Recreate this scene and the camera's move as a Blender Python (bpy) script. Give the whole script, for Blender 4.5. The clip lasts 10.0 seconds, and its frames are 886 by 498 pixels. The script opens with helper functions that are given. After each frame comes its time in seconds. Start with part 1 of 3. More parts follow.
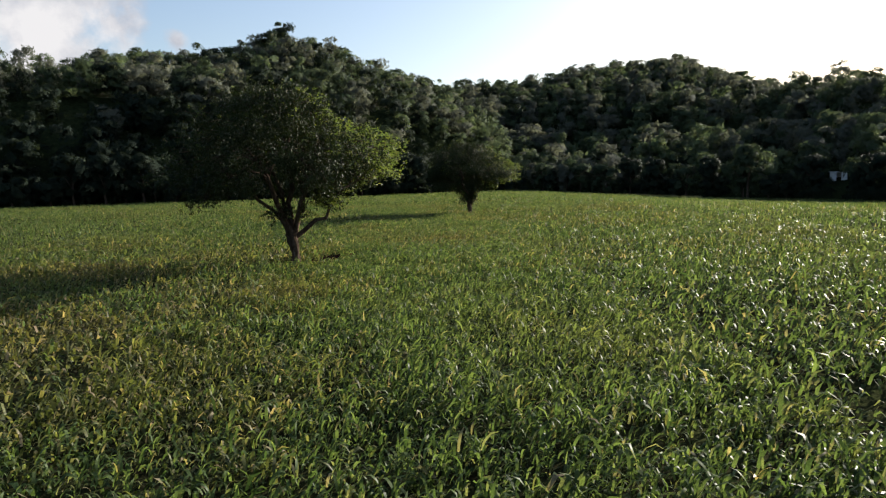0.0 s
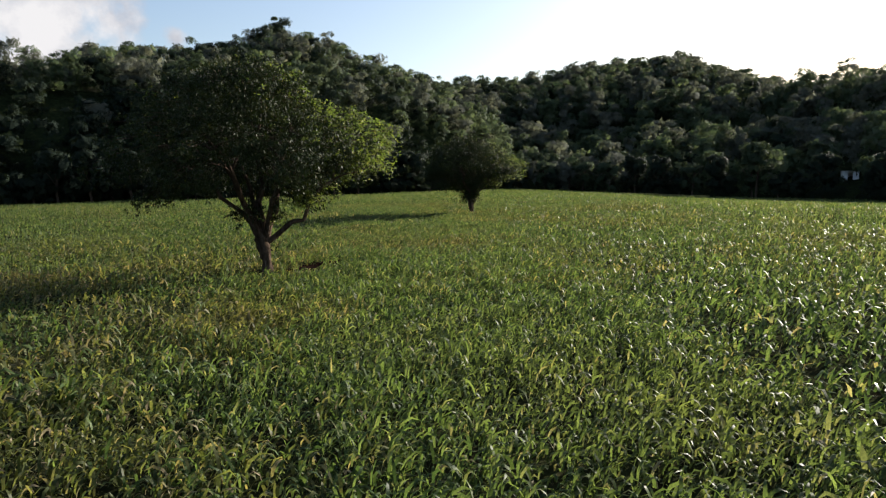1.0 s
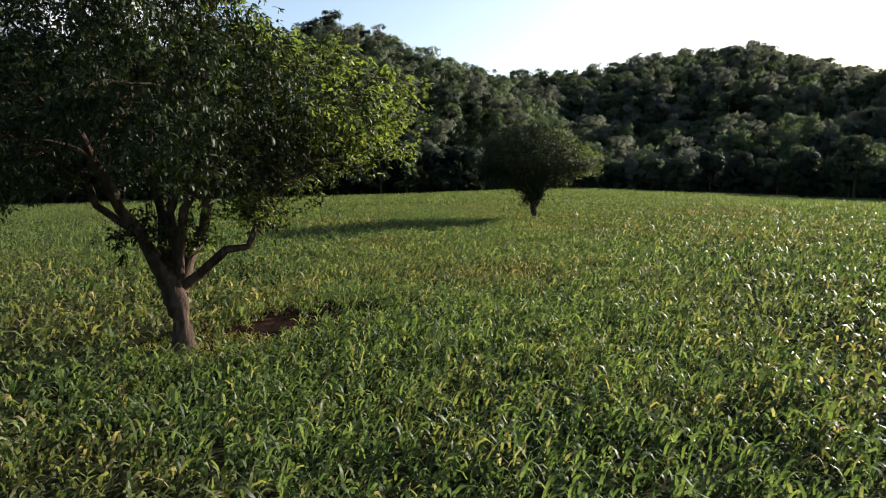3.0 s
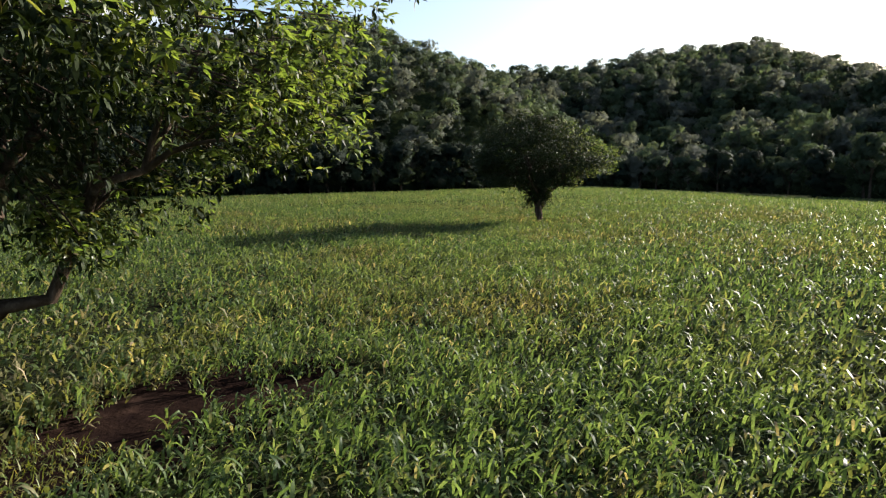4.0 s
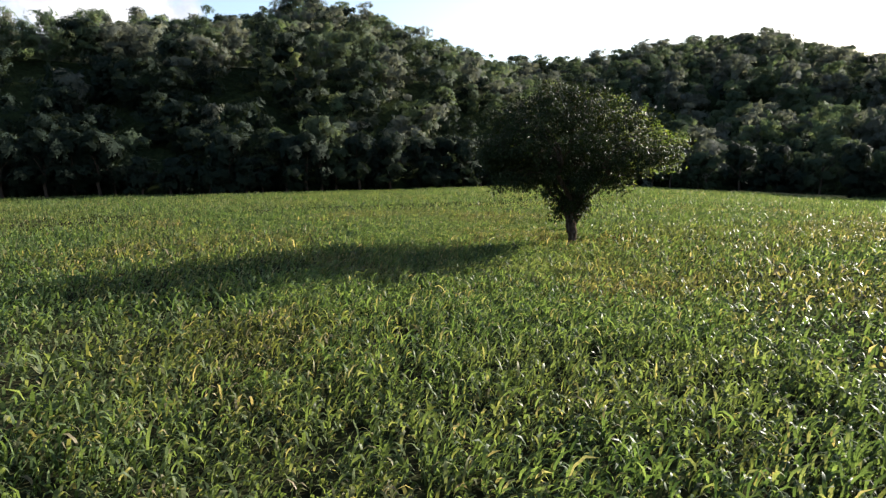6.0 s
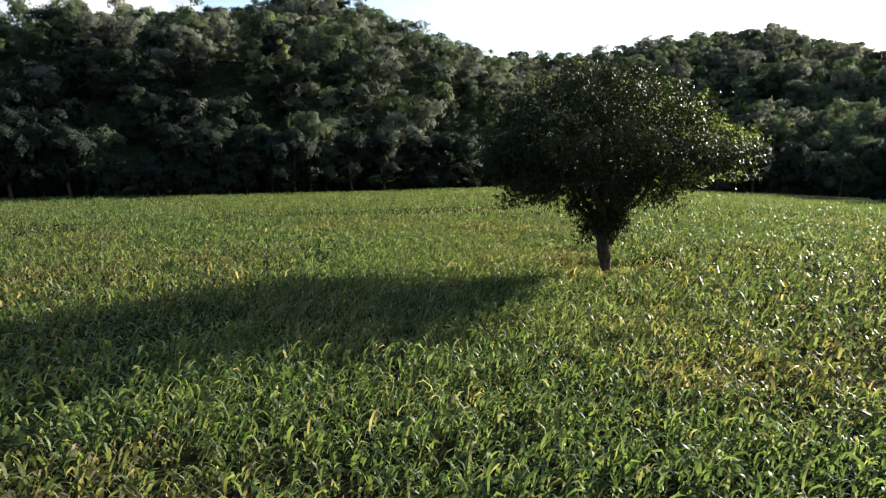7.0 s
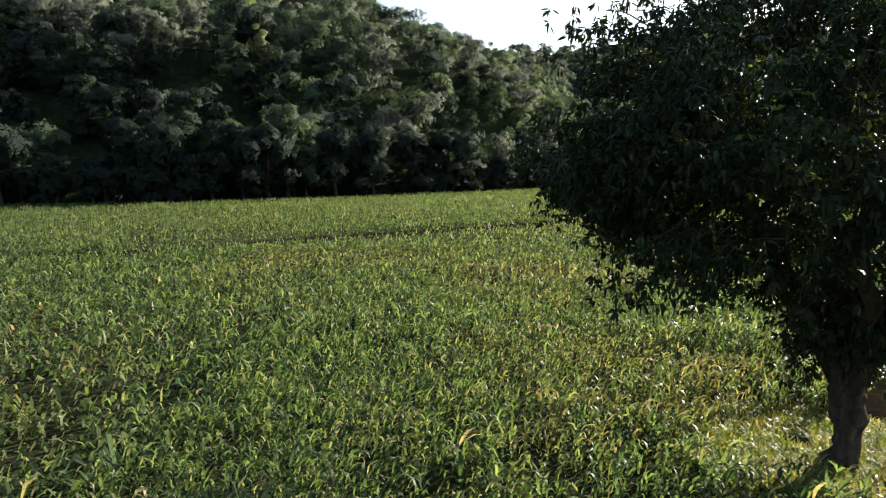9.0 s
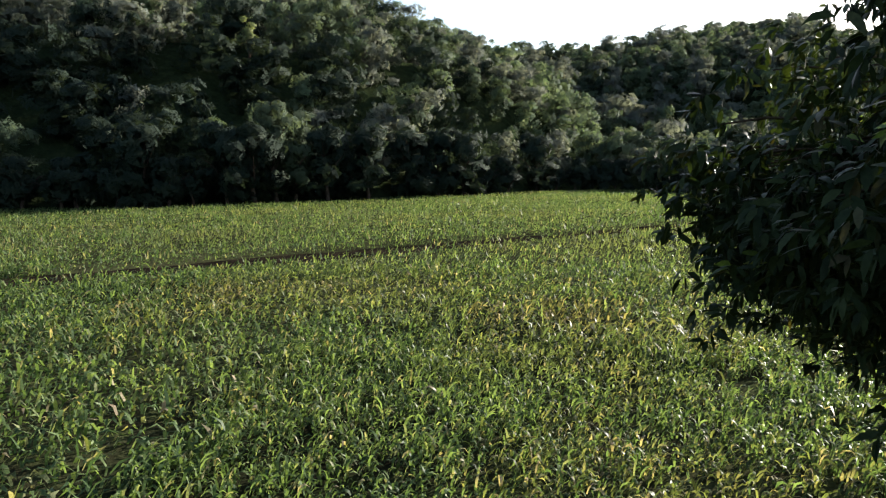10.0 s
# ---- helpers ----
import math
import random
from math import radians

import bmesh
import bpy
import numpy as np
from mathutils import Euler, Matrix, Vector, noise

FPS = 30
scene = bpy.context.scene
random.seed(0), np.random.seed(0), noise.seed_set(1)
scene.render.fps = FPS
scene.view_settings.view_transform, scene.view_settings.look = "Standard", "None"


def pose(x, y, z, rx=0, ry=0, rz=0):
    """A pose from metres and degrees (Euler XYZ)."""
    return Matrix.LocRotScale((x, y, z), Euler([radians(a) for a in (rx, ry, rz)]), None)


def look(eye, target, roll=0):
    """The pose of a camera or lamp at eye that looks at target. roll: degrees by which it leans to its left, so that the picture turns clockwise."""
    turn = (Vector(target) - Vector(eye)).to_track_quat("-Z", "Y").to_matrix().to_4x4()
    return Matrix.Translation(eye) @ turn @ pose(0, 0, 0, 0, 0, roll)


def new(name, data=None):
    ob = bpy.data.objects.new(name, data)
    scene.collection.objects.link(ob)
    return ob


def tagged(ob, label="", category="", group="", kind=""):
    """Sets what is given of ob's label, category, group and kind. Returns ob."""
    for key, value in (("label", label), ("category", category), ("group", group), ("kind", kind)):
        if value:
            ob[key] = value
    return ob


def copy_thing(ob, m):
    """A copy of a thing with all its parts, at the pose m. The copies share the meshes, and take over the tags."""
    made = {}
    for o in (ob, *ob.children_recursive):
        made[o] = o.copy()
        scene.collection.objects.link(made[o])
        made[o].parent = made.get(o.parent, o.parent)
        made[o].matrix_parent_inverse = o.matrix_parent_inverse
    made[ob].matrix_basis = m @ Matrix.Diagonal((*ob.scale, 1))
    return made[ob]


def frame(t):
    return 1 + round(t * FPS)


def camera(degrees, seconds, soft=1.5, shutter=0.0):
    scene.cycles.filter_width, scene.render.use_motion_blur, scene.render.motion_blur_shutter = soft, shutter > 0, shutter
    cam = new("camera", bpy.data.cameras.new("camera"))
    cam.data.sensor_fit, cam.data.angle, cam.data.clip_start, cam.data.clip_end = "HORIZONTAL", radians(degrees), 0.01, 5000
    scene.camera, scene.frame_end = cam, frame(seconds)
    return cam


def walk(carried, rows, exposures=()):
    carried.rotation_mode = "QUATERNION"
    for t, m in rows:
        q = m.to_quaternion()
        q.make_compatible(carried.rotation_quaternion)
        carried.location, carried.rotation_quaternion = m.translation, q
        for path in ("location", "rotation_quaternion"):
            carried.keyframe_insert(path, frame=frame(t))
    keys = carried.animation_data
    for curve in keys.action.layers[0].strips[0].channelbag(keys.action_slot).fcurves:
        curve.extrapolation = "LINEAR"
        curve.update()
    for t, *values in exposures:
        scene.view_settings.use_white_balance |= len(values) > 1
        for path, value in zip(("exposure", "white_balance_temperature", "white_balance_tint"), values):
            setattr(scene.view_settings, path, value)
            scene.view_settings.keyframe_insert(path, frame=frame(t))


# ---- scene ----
cam = camera(66.1, 10.0, soft=1.2)
PATH = [
    (0, (-1.095, 4.907, 2.993), (-1.058, 6.896, 2.788), -1.3),
    (0.5, (-1.081, 6.698, 2.927), (-1.042, 8.687, 2.72), -1.2),
    (1, (-1.067, 8.831, 2.879), (-1.026, 10.819, 2.67), -1.1),
    (1.5, (-1.039, 11.184, 2.84), (-1.012, 13.173, 2.63), -1.0),
    (2, (-1.025, 13.23, 2.808), (-1.119, 15.216, 2.597), -1.1),
    (2.5, (-0.961, 15.669, 2.784), (-1.08, 17.654, 2.575), -1.2),
    (4, (-0.943, 23.241, 2.759), (-1.054, 25.226, 2.541), -0.8),
    (4.5, (-1.03, 25.928, 2.786), (-1.138, 27.913, 2.564), -0.8),
    (5, (-1.144, 28.805, 2.823), (-1.247, 30.789, 2.598), -0.7),
    (5.5, (-1.264, 31.547, 2.802), (-1.364, 33.532, 2.574), -0.7),
    (7, (-1.496, 40.17, 3.057), (-1.588, 42.154, 2.821), -0.5),
    (7.5, (-1.626, 43.052, 3.135), (-1.717, 45.036, 2.896), -0.6),
    (8, (-1.795, 45.949, 3.237), (-1.883, 47.932, 2.997), -0.5),
    (8.5, (-1.949, 48.773, 3.331), (-2.033, 50.757, 3.091), -0.5),
    (9, (-2.106, 51.567, 3.428), (-2.189, 53.551, 3.187), -0.5),
    (9.5, (-2.276, 54.296, 3.537), (-2.357, 56.279, 3.297), -0.5),
    (10, (-2.45, 56.967, 3.585), (-2.53, 58.951, 3.345), -0.5),
]
walk(cam, [(t, look(e, g, r)) for t, e, g, r in PATH], 
     [(0, 1.45, 6380, 13), (2.5, 1.62, 6380, 13), (4, 1.80, 6350, 13), (5.5, 1.98, 6300, 13), (8, 2.18, 6250, 13), (10, 2.22, 6250, 11.5)])

# ---- light ----
SUN_AZ, SUN_EL = 51.0, 18.6
to_sun = Vector((math.sin(radians(SUN_AZ)) * math.cos(radians(SUN_EL)),
                 math.cos(radians(SUN_AZ)) * math.cos(radians(SUN_EL)), math.sin(radians(SUN_EL))))
sun_lamp = bpy.data.lights.new("sun", "SUN")
sun_lamp.energy, sun_lamp.angle, sun_lamp.color = 5.0, radians(0.5), (1.0, 0.93, 0.80)
sun = new("sun", sun_lamp)
sun.matrix_world = look(to_sun * 200, (0, 0, 0))


def link(nt, a, b):
    nt.links.new(a, b)


def node(nt, kind, **values):
    n = nt.nodes.new(kind)
    for k, v in values.items():
        n.inputs[k.replace("_", " ")].default_value = v
    return n


world = bpy.data.worlds.new("sky")
scene.world = world
world.use_nodes = True
wt = world.node_tree
sky = wt.nodes.new("ShaderNodeTexSky")
sky.sky_type, sky.sun_disc = 'NISHITA', False
sky.sun_elevation, sky.sun_rotation = radians(SUN_EL), radians(SUN_AZ)
sky.air_density, sky.dust_density, sky.ozone_density = 1.0, 1.6, 1.0
way = wt.nodes.new("ShaderNodeTexCoord")
puff = node(wt, "ShaderNodeTexNoise", Scale=7.0, Detail=7.0, Roughness=0.55)
link(wt, way.outputs["Generated"], puff.inputs["Vector"])
# one bank of cumulus over the left ridge, thin streaks elsewhere
bank = wt.nodes.new("ShaderNodeVectorMath")
bank.operation = 'DISTANCE'
bank.inputs[1].default_value = (math.sin(radians(-31)) * 0.97, math.cos(radians(-31)) * 0.97, 0.235)
link(wt, way.outputs["Generated"], bank.inputs[0])
near_bank = wt.nodes.new("ShaderNodeMapRange")
near_bank.inputs["From Min"].default_value, near_bank.inputs["From Max"].default_value = 0.25, 0.06
near_bank.inputs["To Min"].default_value, near_bank.inputs["To Max"].default_value = -0.10, 0.22
link(wt, bank.outputs["Value"], near_bank.inputs["Value"])
tuft = wt.nodes.new("ShaderNodeVectorMath")
tuft.operation = 'DISTANCE'
tuft.inputs[1].default_value = (math.sin(radians(-19.3)) * 0.982, math.cos(radians(-19.3)) * 0.982, 0.188)
link(wt, way.outputs["Generated"], tuft.inputs[0])
near_tuft = wt.nodes.new("ShaderNodeMapRange")
near_tuft.inputs["From Min"].default_value, near_tuft.inputs["From Max"].default_value = 0.045, 0.0
near_tuft.inputs["To Min"].default_value, near_tuft.inputs["To Max"].default_value = -0.12, 0.26
link(wt, tuft.outputs["Value"], near_tuft.inputs["Value"])
either = wt.nodes.new("ShaderNodeMath")
either.operation = 'MAXIMUM'
link(wt, near_bank.outputs["Result"], either.inputs[0])
link(wt, near_tuft.outputs["Result"], either.inputs[1])
total = wt.nodes.new("ShaderNodeMath")
link(wt, puff.outputs["Fac"], total.inputs[0])
link(wt, either.outputs[0], total.inputs[1])
cover = wt.nodes.new("ShaderNodeMapRange")
cover.interpolation_type = 'SMOOTHSTEP'
cover.inputs["From Min"].default_value, cover.inputs["From Max"].default_value = 0.52, 0.66
link(wt, total.outputs[0], cover.inputs["Value"])
cloud = wt.nodes.new("ShaderNodeMix")
cloud.data_type = 'RGBA'
link(wt, cover.outputs["Result"], cloud.inputs["Factor"])
link(wt, sky.outputs[0], cloud.inputs["A"])
billow = node(wt, "ShaderNodeTexNoise", Scale=11.0, Detail=6.0, Roughness=0.6)
link(wt, way.outputs["Generated"], billow.inputs["Vector"])
lit = wt.nodes.new("ShaderNodeValToRGB")
lit.color_ramp.elements[0].position, lit.color_ramp.elements[0].color = 0.40, (0.62, 0.65, 0.70, 1)
lit.color_ramp.elements[1].position, lit.color_ramp.elements[1].color = 0.62, (1.0, 0.99, 0.97, 1)
link(wt, billow.outputs["Fac"], lit.inputs[0])
bright = wt.nodes.new("ShaderNodeVectorMath")
bright.operation = 'SCALE'
bright.inputs["Scale"].default_value = 4.6
link(wt, lit.outputs[0], bright.inputs[0])
link(wt, bright.outputs[0], cloud.inputs["B"])
link(wt, cloud.outputs["Result"], wt.nodes["Background"].inputs[0])
wt.nodes["Background"].inputs[1].default_value = 0.070

# ---- materials ----


def ramp(nt, fac, stops):
    r = nt.nodes.new("ShaderNodeValToRGB")
    while len(r.color_ramp.elements) < len(stops):
        r.color_ramp.elements.new(0.5)
    for e, (p, c) in zip(r.color_ramp.elements, stops):
        e.position, e.color = p, (*c, 1)
    link(nt, fac, r.inputs[0])
    return r.outputs[0]


def mixed(nt, fac, a, b, how='MIX'):
    m = nt.nodes.new("ShaderNodeMix")
    m.data_type, m.blend_type = 'RGBA', how
    for value, socket in ((fac, m.inputs["Factor"]), (a, m.inputs["A"]), (b, m.inputs["B"])):
        if isinstance(value, (int, float)):
            socket.default_value = value
        elif isinstance(value, tuple):
            socket.default_value = (*value, 1)
        else:
            link(nt, value, socket)
    return m.outputs["Result"]


def leaf_material(name, stops, patches, patch_scale, rough, through_light, tint, gloss=0.5, ragged=0.0):
    """Leaves: a colour of its own for each leaf, drifting in patches over the stand; light comes through them."""
    m = bpy.data.materials.new(name)
    m.use_nodes = True
    nt = m.node_tree
    p = nt.nodes["Principled BSDF"]
    geo = nt.nodes.new("ShaderNodeNewGeometry")
    own = ramp(nt, geo.outputs["Random Per Island"], stops)
    drift = node(nt, "ShaderNodeTexNoise", Scale=patch_scale, Detail=4.0, Roughness=0.6)
    link(nt, geo.outputs["Position"], drift.inputs["Vector"])
    soft = nt.nodes.new("ShaderNodeMapRange")
    soft.inputs["From Min"].default_value, soft.inputs["From Max"].default_value = 0.50, 0.68
    link(nt, drift.outputs["Fac"], soft.inputs["Value"])
    grain = node(nt, "ShaderNodeTexNoise", Scale=55.0, Detail=2.0)
    link(nt, geo.outputs["Position"], grain.inputs["Vector"])
    flecks = ramp(nt, grain.outputs["Fac"], [(0.3, (0.72, 0.72, 0.72)), (0.7, (1.2, 1.2, 1.2))])
    colour = mixed(nt, 1.0, mixed(nt, soft.outputs["Result"], own, mixed(nt, 0.5, own, patches)), flecks, 'MULTIPLY')
    link(nt, colour, p.inputs["Base Color"])
    p.inputs["Roughness"].default_value = rough
    p.inputs["Specular IOR Level"].default_value = gloss
    glow = nt.nodes.new("ShaderNodeBsdfTranslucent")
    link(nt, mixed(nt, 1.0, colour, tint, 'MULTIPLY'), glow.inputs["Color"])
    both = nt.nodes.new("ShaderNodeMixShader")
    both.inputs[0].default_value = through_light
    link(nt, p.outputs[0], both.inputs[1])
    link(nt, glow.outputs[0], both.inputs[2])
    last = both
    if ragged:
        # sprays of small leaves with gaps between, rather than whole blades
        spray = node(nt, "ShaderNodeTexNoise", Scale=ragged, Detail=1.5)
        link(nt, geo.outputs["Position"], spray.inputs["Vector"])
        gap = nt.nodes.new("ShaderNodeMath")
        gap.operation = 'LESS_THAN'
        gap.inputs[1].default_value = 0.49
        link(nt, spray.outputs["Fac"], gap.inputs[0])
        last = nt.nodes.new("ShaderNodeMixShader")
        clear = nt.nodes.new("ShaderNodeBsdfTransparent")
        link(nt, gap.outputs[0], last.inputs[0])
        link(nt, both.outputs[0], last.inputs[1])
        link(nt, clear.outputs[0], last.inputs[2])
    link(nt, last.outputs[0], nt.nodes["Material Output"].inputs["Surface"])
    return m


def rough_material(name, stops, scale, bump, rough=0.9, stretch=(1, 1, 1), wide=None, shine=0.0):
    m = bpy.data.materials.new(name)
    m.use_nodes = True
    nt = m.node_tree
    p = nt.nodes["Principled BSDF"]
    at = nt.nodes.new("ShaderNodeTexCoord")
    mp = nt.nodes.new("ShaderNodeMapping")
    mp.inputs["Scale"].default_value = stretch
    link(nt, at.outputs["Object"], mp.inputs["Vector"])
    n = node(nt, "ShaderNodeTexNoise", Scale=scale, Detail=8.0, Roughness=0.65)
    link(nt, mp.outputs[0], n.inputs["Vector"])
    colour = ramp(nt, n.outputs["Fac"], stops)
    if wide:
        w = node(nt, "ShaderNodeTexNoise", Scale=wide, Detail=5.0)
        link(nt, mp.outputs[0], w.inputs["Vector"])
        colour = mixed(nt, 1.0, colour, ramp(nt, w.outputs["Fac"], [(0.35, (0.6, 0.6, 0.6)), (0.65, (1.3, 1.25, 1.2))]), 'MULTIPLY')
    link(nt, colour, p.inputs["Base Color"])
    p.inputs["Roughness"].default_value = rough
    p.inputs["Specular IOR Level"].default_value = shine
    b = nt.nodes.new("ShaderNodeBump")
    b.inputs["Strength"].default_value, b.inputs["Distance"].default_value = 1.0, bump
    link(nt, n.outputs["Fac"], b.inputs["Height"])
    link(nt, b.outputs[0], p.inputs["Normal"])
    return m


CROP = leaf_material("crop_leaf", [(0.0, (0.034, 0.044, 0.020)), (0.4, (0.074, 0.088, 0.034)), (0.75, (0.118, 0.124, 0.052)), (0.90, (0.160, 0.142, 0.074)), (1.0, (0.26, 0.205, 0.14))],
                     (0.150, 0.108, 0.064), 0.13, 0.46, 0.42, (1.76, 1.76, 0.76), 0.07)
GREEN_CROP = leaf_material("lush_crop_leaf", [(0.0, (0.028, 0.049, 0.021)), (0.4, (0.062, 0.093, 0.036)), (0.84, (0.098, 0.132, 0.054)), (0.96, (0.148, 0.154, 0.080)), (1.0, (0.22, 0.185, 0.12))],
                           (0.120, 0.118, 0.052), 0.09, 0.46, 0.42, (1.74, 1.76, 0.80), 0.06)
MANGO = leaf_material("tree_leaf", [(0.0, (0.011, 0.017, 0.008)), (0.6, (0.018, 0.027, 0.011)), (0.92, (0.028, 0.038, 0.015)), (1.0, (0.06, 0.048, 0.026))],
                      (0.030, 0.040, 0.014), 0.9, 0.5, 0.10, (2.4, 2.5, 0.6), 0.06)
# yellow-green young leaves whose colour also carries sunlight on the crown
SUNLIT_FLUSH = leaf_material("sunlit_young_leaf", [(0.0, (0.068, 0.096, 0.026)), (0.7, (0.112, 0.146, 0.042)), (1.0, (0.17, 0.150, 0.055))],
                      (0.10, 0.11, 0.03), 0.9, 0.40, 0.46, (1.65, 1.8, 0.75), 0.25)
WOODS = leaf_material("woodland_leaf", [(0.0, (0.036, 0.053, 0.030)), (0.5, (0.045, 0.064, 0.037)), (0.85, (0.056, 0.077, 0.044)), (1.0, (0.071, 0.087, 0.055))],
                      (0.057, 0.071, 0.046), 0.055, 0.8, 0.36, (1.35, 1.3, 0.9), 0.06, 7.5)
# haze on the valley side is put into this paler leaf colour
HAZE_PALE = leaf_material("haze_pale_leaf", [(0.0, (0.059, 0.089, 0.049)), (0.6, (0.084, 0.115, 0.063)), (1.0, (0.110, 0.129, 0.082))],
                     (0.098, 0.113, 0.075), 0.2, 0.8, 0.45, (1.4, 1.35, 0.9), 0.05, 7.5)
# darker leaves that stand in for shade on the wooded slope
SHADE_GREEN = leaf_material("shade_green_leaf", [(0.0, (0.012, 0.020, 0.015)), (0.6, (0.017, 0.026, 0.018)), (1.0, (0.025, 0.034, 0.021))],
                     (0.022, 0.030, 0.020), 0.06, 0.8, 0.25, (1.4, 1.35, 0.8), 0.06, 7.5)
# greyed, lightened leaves in place of haze over the valley hill
HAZE_OLIVE = leaf_material("haze_olive_leaf", [(0.0, (0.074, 0.085, 0.071)), (0.6, (0.093, 0.105, 0.087)), (1.0, (0.125, 0.130, 0.104))],
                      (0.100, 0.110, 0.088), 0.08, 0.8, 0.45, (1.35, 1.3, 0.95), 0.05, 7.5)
LIGHT = leaf_material("light_green_leaf", [(0.0, (0.085, 0.110, 0.045)), (0.6, (0.115, 0.140, 0.060)), (1.0, (0.15, 0.155, 0.075))],
                      (0.12, 0.13, 0.06), 0.2, 0.7, 0.4, (1.4, 1.4, 0.8), 0.08, 7.5)
TURF = leaf_material("turf_blade", [(0.0, (0.07, 0.11, 0.02)), (0.6, (0.12, 0.15, 0.03)), (1.0, (0.22, 0.19, 0.08))],
                     (0.19, 0.17, 0.05), 1.3, 0.5, 0.4, (1.8, 1.6, 0.5))
BARK = rough_material("bark", [(0.3, (0.025, 0.018, 0.013)), (0.55, (0.066, 0.050, 0.039)), (0.75, (0.135, 0.110, 0.090))], 11.0, 0.05, 0.95, (1, 1, 0.3), 1.7)
SOIL = rough_material("weedy_soil", [(0.3, (0.014, 0.011, 0.008)), (0.5, (0.024, 0.027, 0.013)), (0.7, (0.040, 0.050, 0.019))], 2.2, 0.08, 1.0, (1, 1, 1), 0.12)
EARTH = rough_material("red_earth", [(0.3, (0.008, 0.005, 0.005)), (0.55, (0.016, 0.010, 0.008)), (0.75, (0.032, 0.020, 0.016))], 3.0, 0.06, 1.0, (1, 1, 1), 0.8)
DARK_SOIL = rough_material("dark_soil", [(0.3, (0.006, 0.005, 0.004)), (0.55, (0.012, 0.010, 0.007)), (0.75, (0.022, 0.018, 0.012))], 3.0, 0.06, 0.9, (1, 1, 1), 0.6)
STRAW = leaf_material("dry_grass_blade", [(0.0, (0.16, 0.15, 0.06)), (0.6, (0.26, 0.23, 0.11)), (1.0, (0.36, 0.31, 0.18))],
                      (0.28, 0.24, 0.12), 0.3, 0.6, 0.35, (1.4, 1.3, 0.7), 0.1)
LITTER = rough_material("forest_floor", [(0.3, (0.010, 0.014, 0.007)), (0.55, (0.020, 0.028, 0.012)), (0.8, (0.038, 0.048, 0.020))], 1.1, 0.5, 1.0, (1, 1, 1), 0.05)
LIME = rough_material("limewash", [(0.3, (0.4, 0.4, 0.39)), (0.7, (0.6, 0.6, 0.58))], 2.0, 0.01, 0.8)
SHEET = rough_material("roof_sheet", [(0.3, (0.35, 0.36, 0.37)), (0.7, (0.5, 0.5, 0.5))], 1.5, 0.01, 0.5)

# ---- mesh helpers ----


def fast_noise(x, y, scale, seed):
    """Smooth value noise from 0 to 1 over arrays."""
    table = np.random.default_rng(seed).random((128, 128))
    u, v = np.asarray(x) / scale + 900.0, np.asarray(y) / scale + 900.0
    i, j = np.floor(u).astype(int), np.floor(v).astype(int)
    a, b = u - i, v - j
    a, b = a * a * (3 - 2 * a), b * b * (3 - 2 * b)
    t = lambda p, q: table[p % 128, q % 128]
    return (t(i, j) * (1 - a) + t(i + 1, j) * a) * (1 - b) + (t(i, j + 1) * (1 - a) + t(i + 1, j + 1) * a) * b


def mesh_of(name, verts, faces, material, smooth=True, tris=None):
    verts, faces = np.asarray(verts, dtype=np.float32).reshape(-1, 3), np.asarray(faces, dtype=np.int32)
    me = bpy.data.meshes.new(name)
    if tris is None:
        me.from_pydata(verts, [], faces)
    else:
        corners = np.concatenate([faces.ravel(), np.asarray(tris, dtype=np.int32).ravel()])
        me.vertices.add(len(verts))
        me.vertices.foreach_set("co", verts.ravel())
        me.loops.add(len(corners))
        me.loops.foreach_set("vertex_index", corners)
        me.polygons.add(len(faces) + len(tris))
        me.polygons.foreach_set("loop_start", np.concatenate([np.arange(len(faces)) * 4, len(faces) * 4 + np.arange(len(tris)) * 3]).astype(np.int32))
        me.update(calc_edges=True)
    me.materials.append(material)
    if smooth:
        me.shade_smooth()
    me.update()
    return me


def blades(name, material, base, head, lift, bend, length, width, twist, shape, curl=1.0):
    """Arched leaf blades as one mesh: from base they set out at the angle lift, bow down by bend and end in a point."""
    n, seg = len(base), len(shape)
    out = np.stack([np.cos(head), np.sin(head), np.zeros(n)], 1)
    side = np.stack([-np.sin(head), np.cos(head), np.zeros(n)], 1)
    up = np.array([0.0, 0.0, 1.0])
    row = seg * 2 + 1
    verts = np.zeros((n, row, 3))
    p = base.copy()
    for k in range(seg):
        th = lift - bend * (k / seg) ** curl
        normal = -np.sin(th)[:, None] * out + np.cos(th)[:, None] * up
        tw = twist * (0.4 + k / seg)
        across = (np.cos(tw)[:, None] * side + np.sin(tw)[:, None] * normal) * (width * shape[k] * 0.5)[:, None]
        verts[:, 2 * k], verts[:, 2 * k + 1] = p - across, p + across
        mid = lift - bend * ((k + 0.5) / seg) ** curl
        p = p + (length / seg)[:, None] * (np.cos(mid)[:, None] * out + np.sin(mid)[:, None] * up)
    verts[:, -1] = p
    start = (np.arange(n) * row)[:, None]
    quads = np.concatenate([start + 2 * k + np.array([0, 1, 3, 2]) for k in range(seg - 1)] + [np.zeros((0, 4), int)])
    tris = start + np.array([row - 3, row - 2, row - 1])
    return mesh_of(name, verts, quads, material, tris=tris)


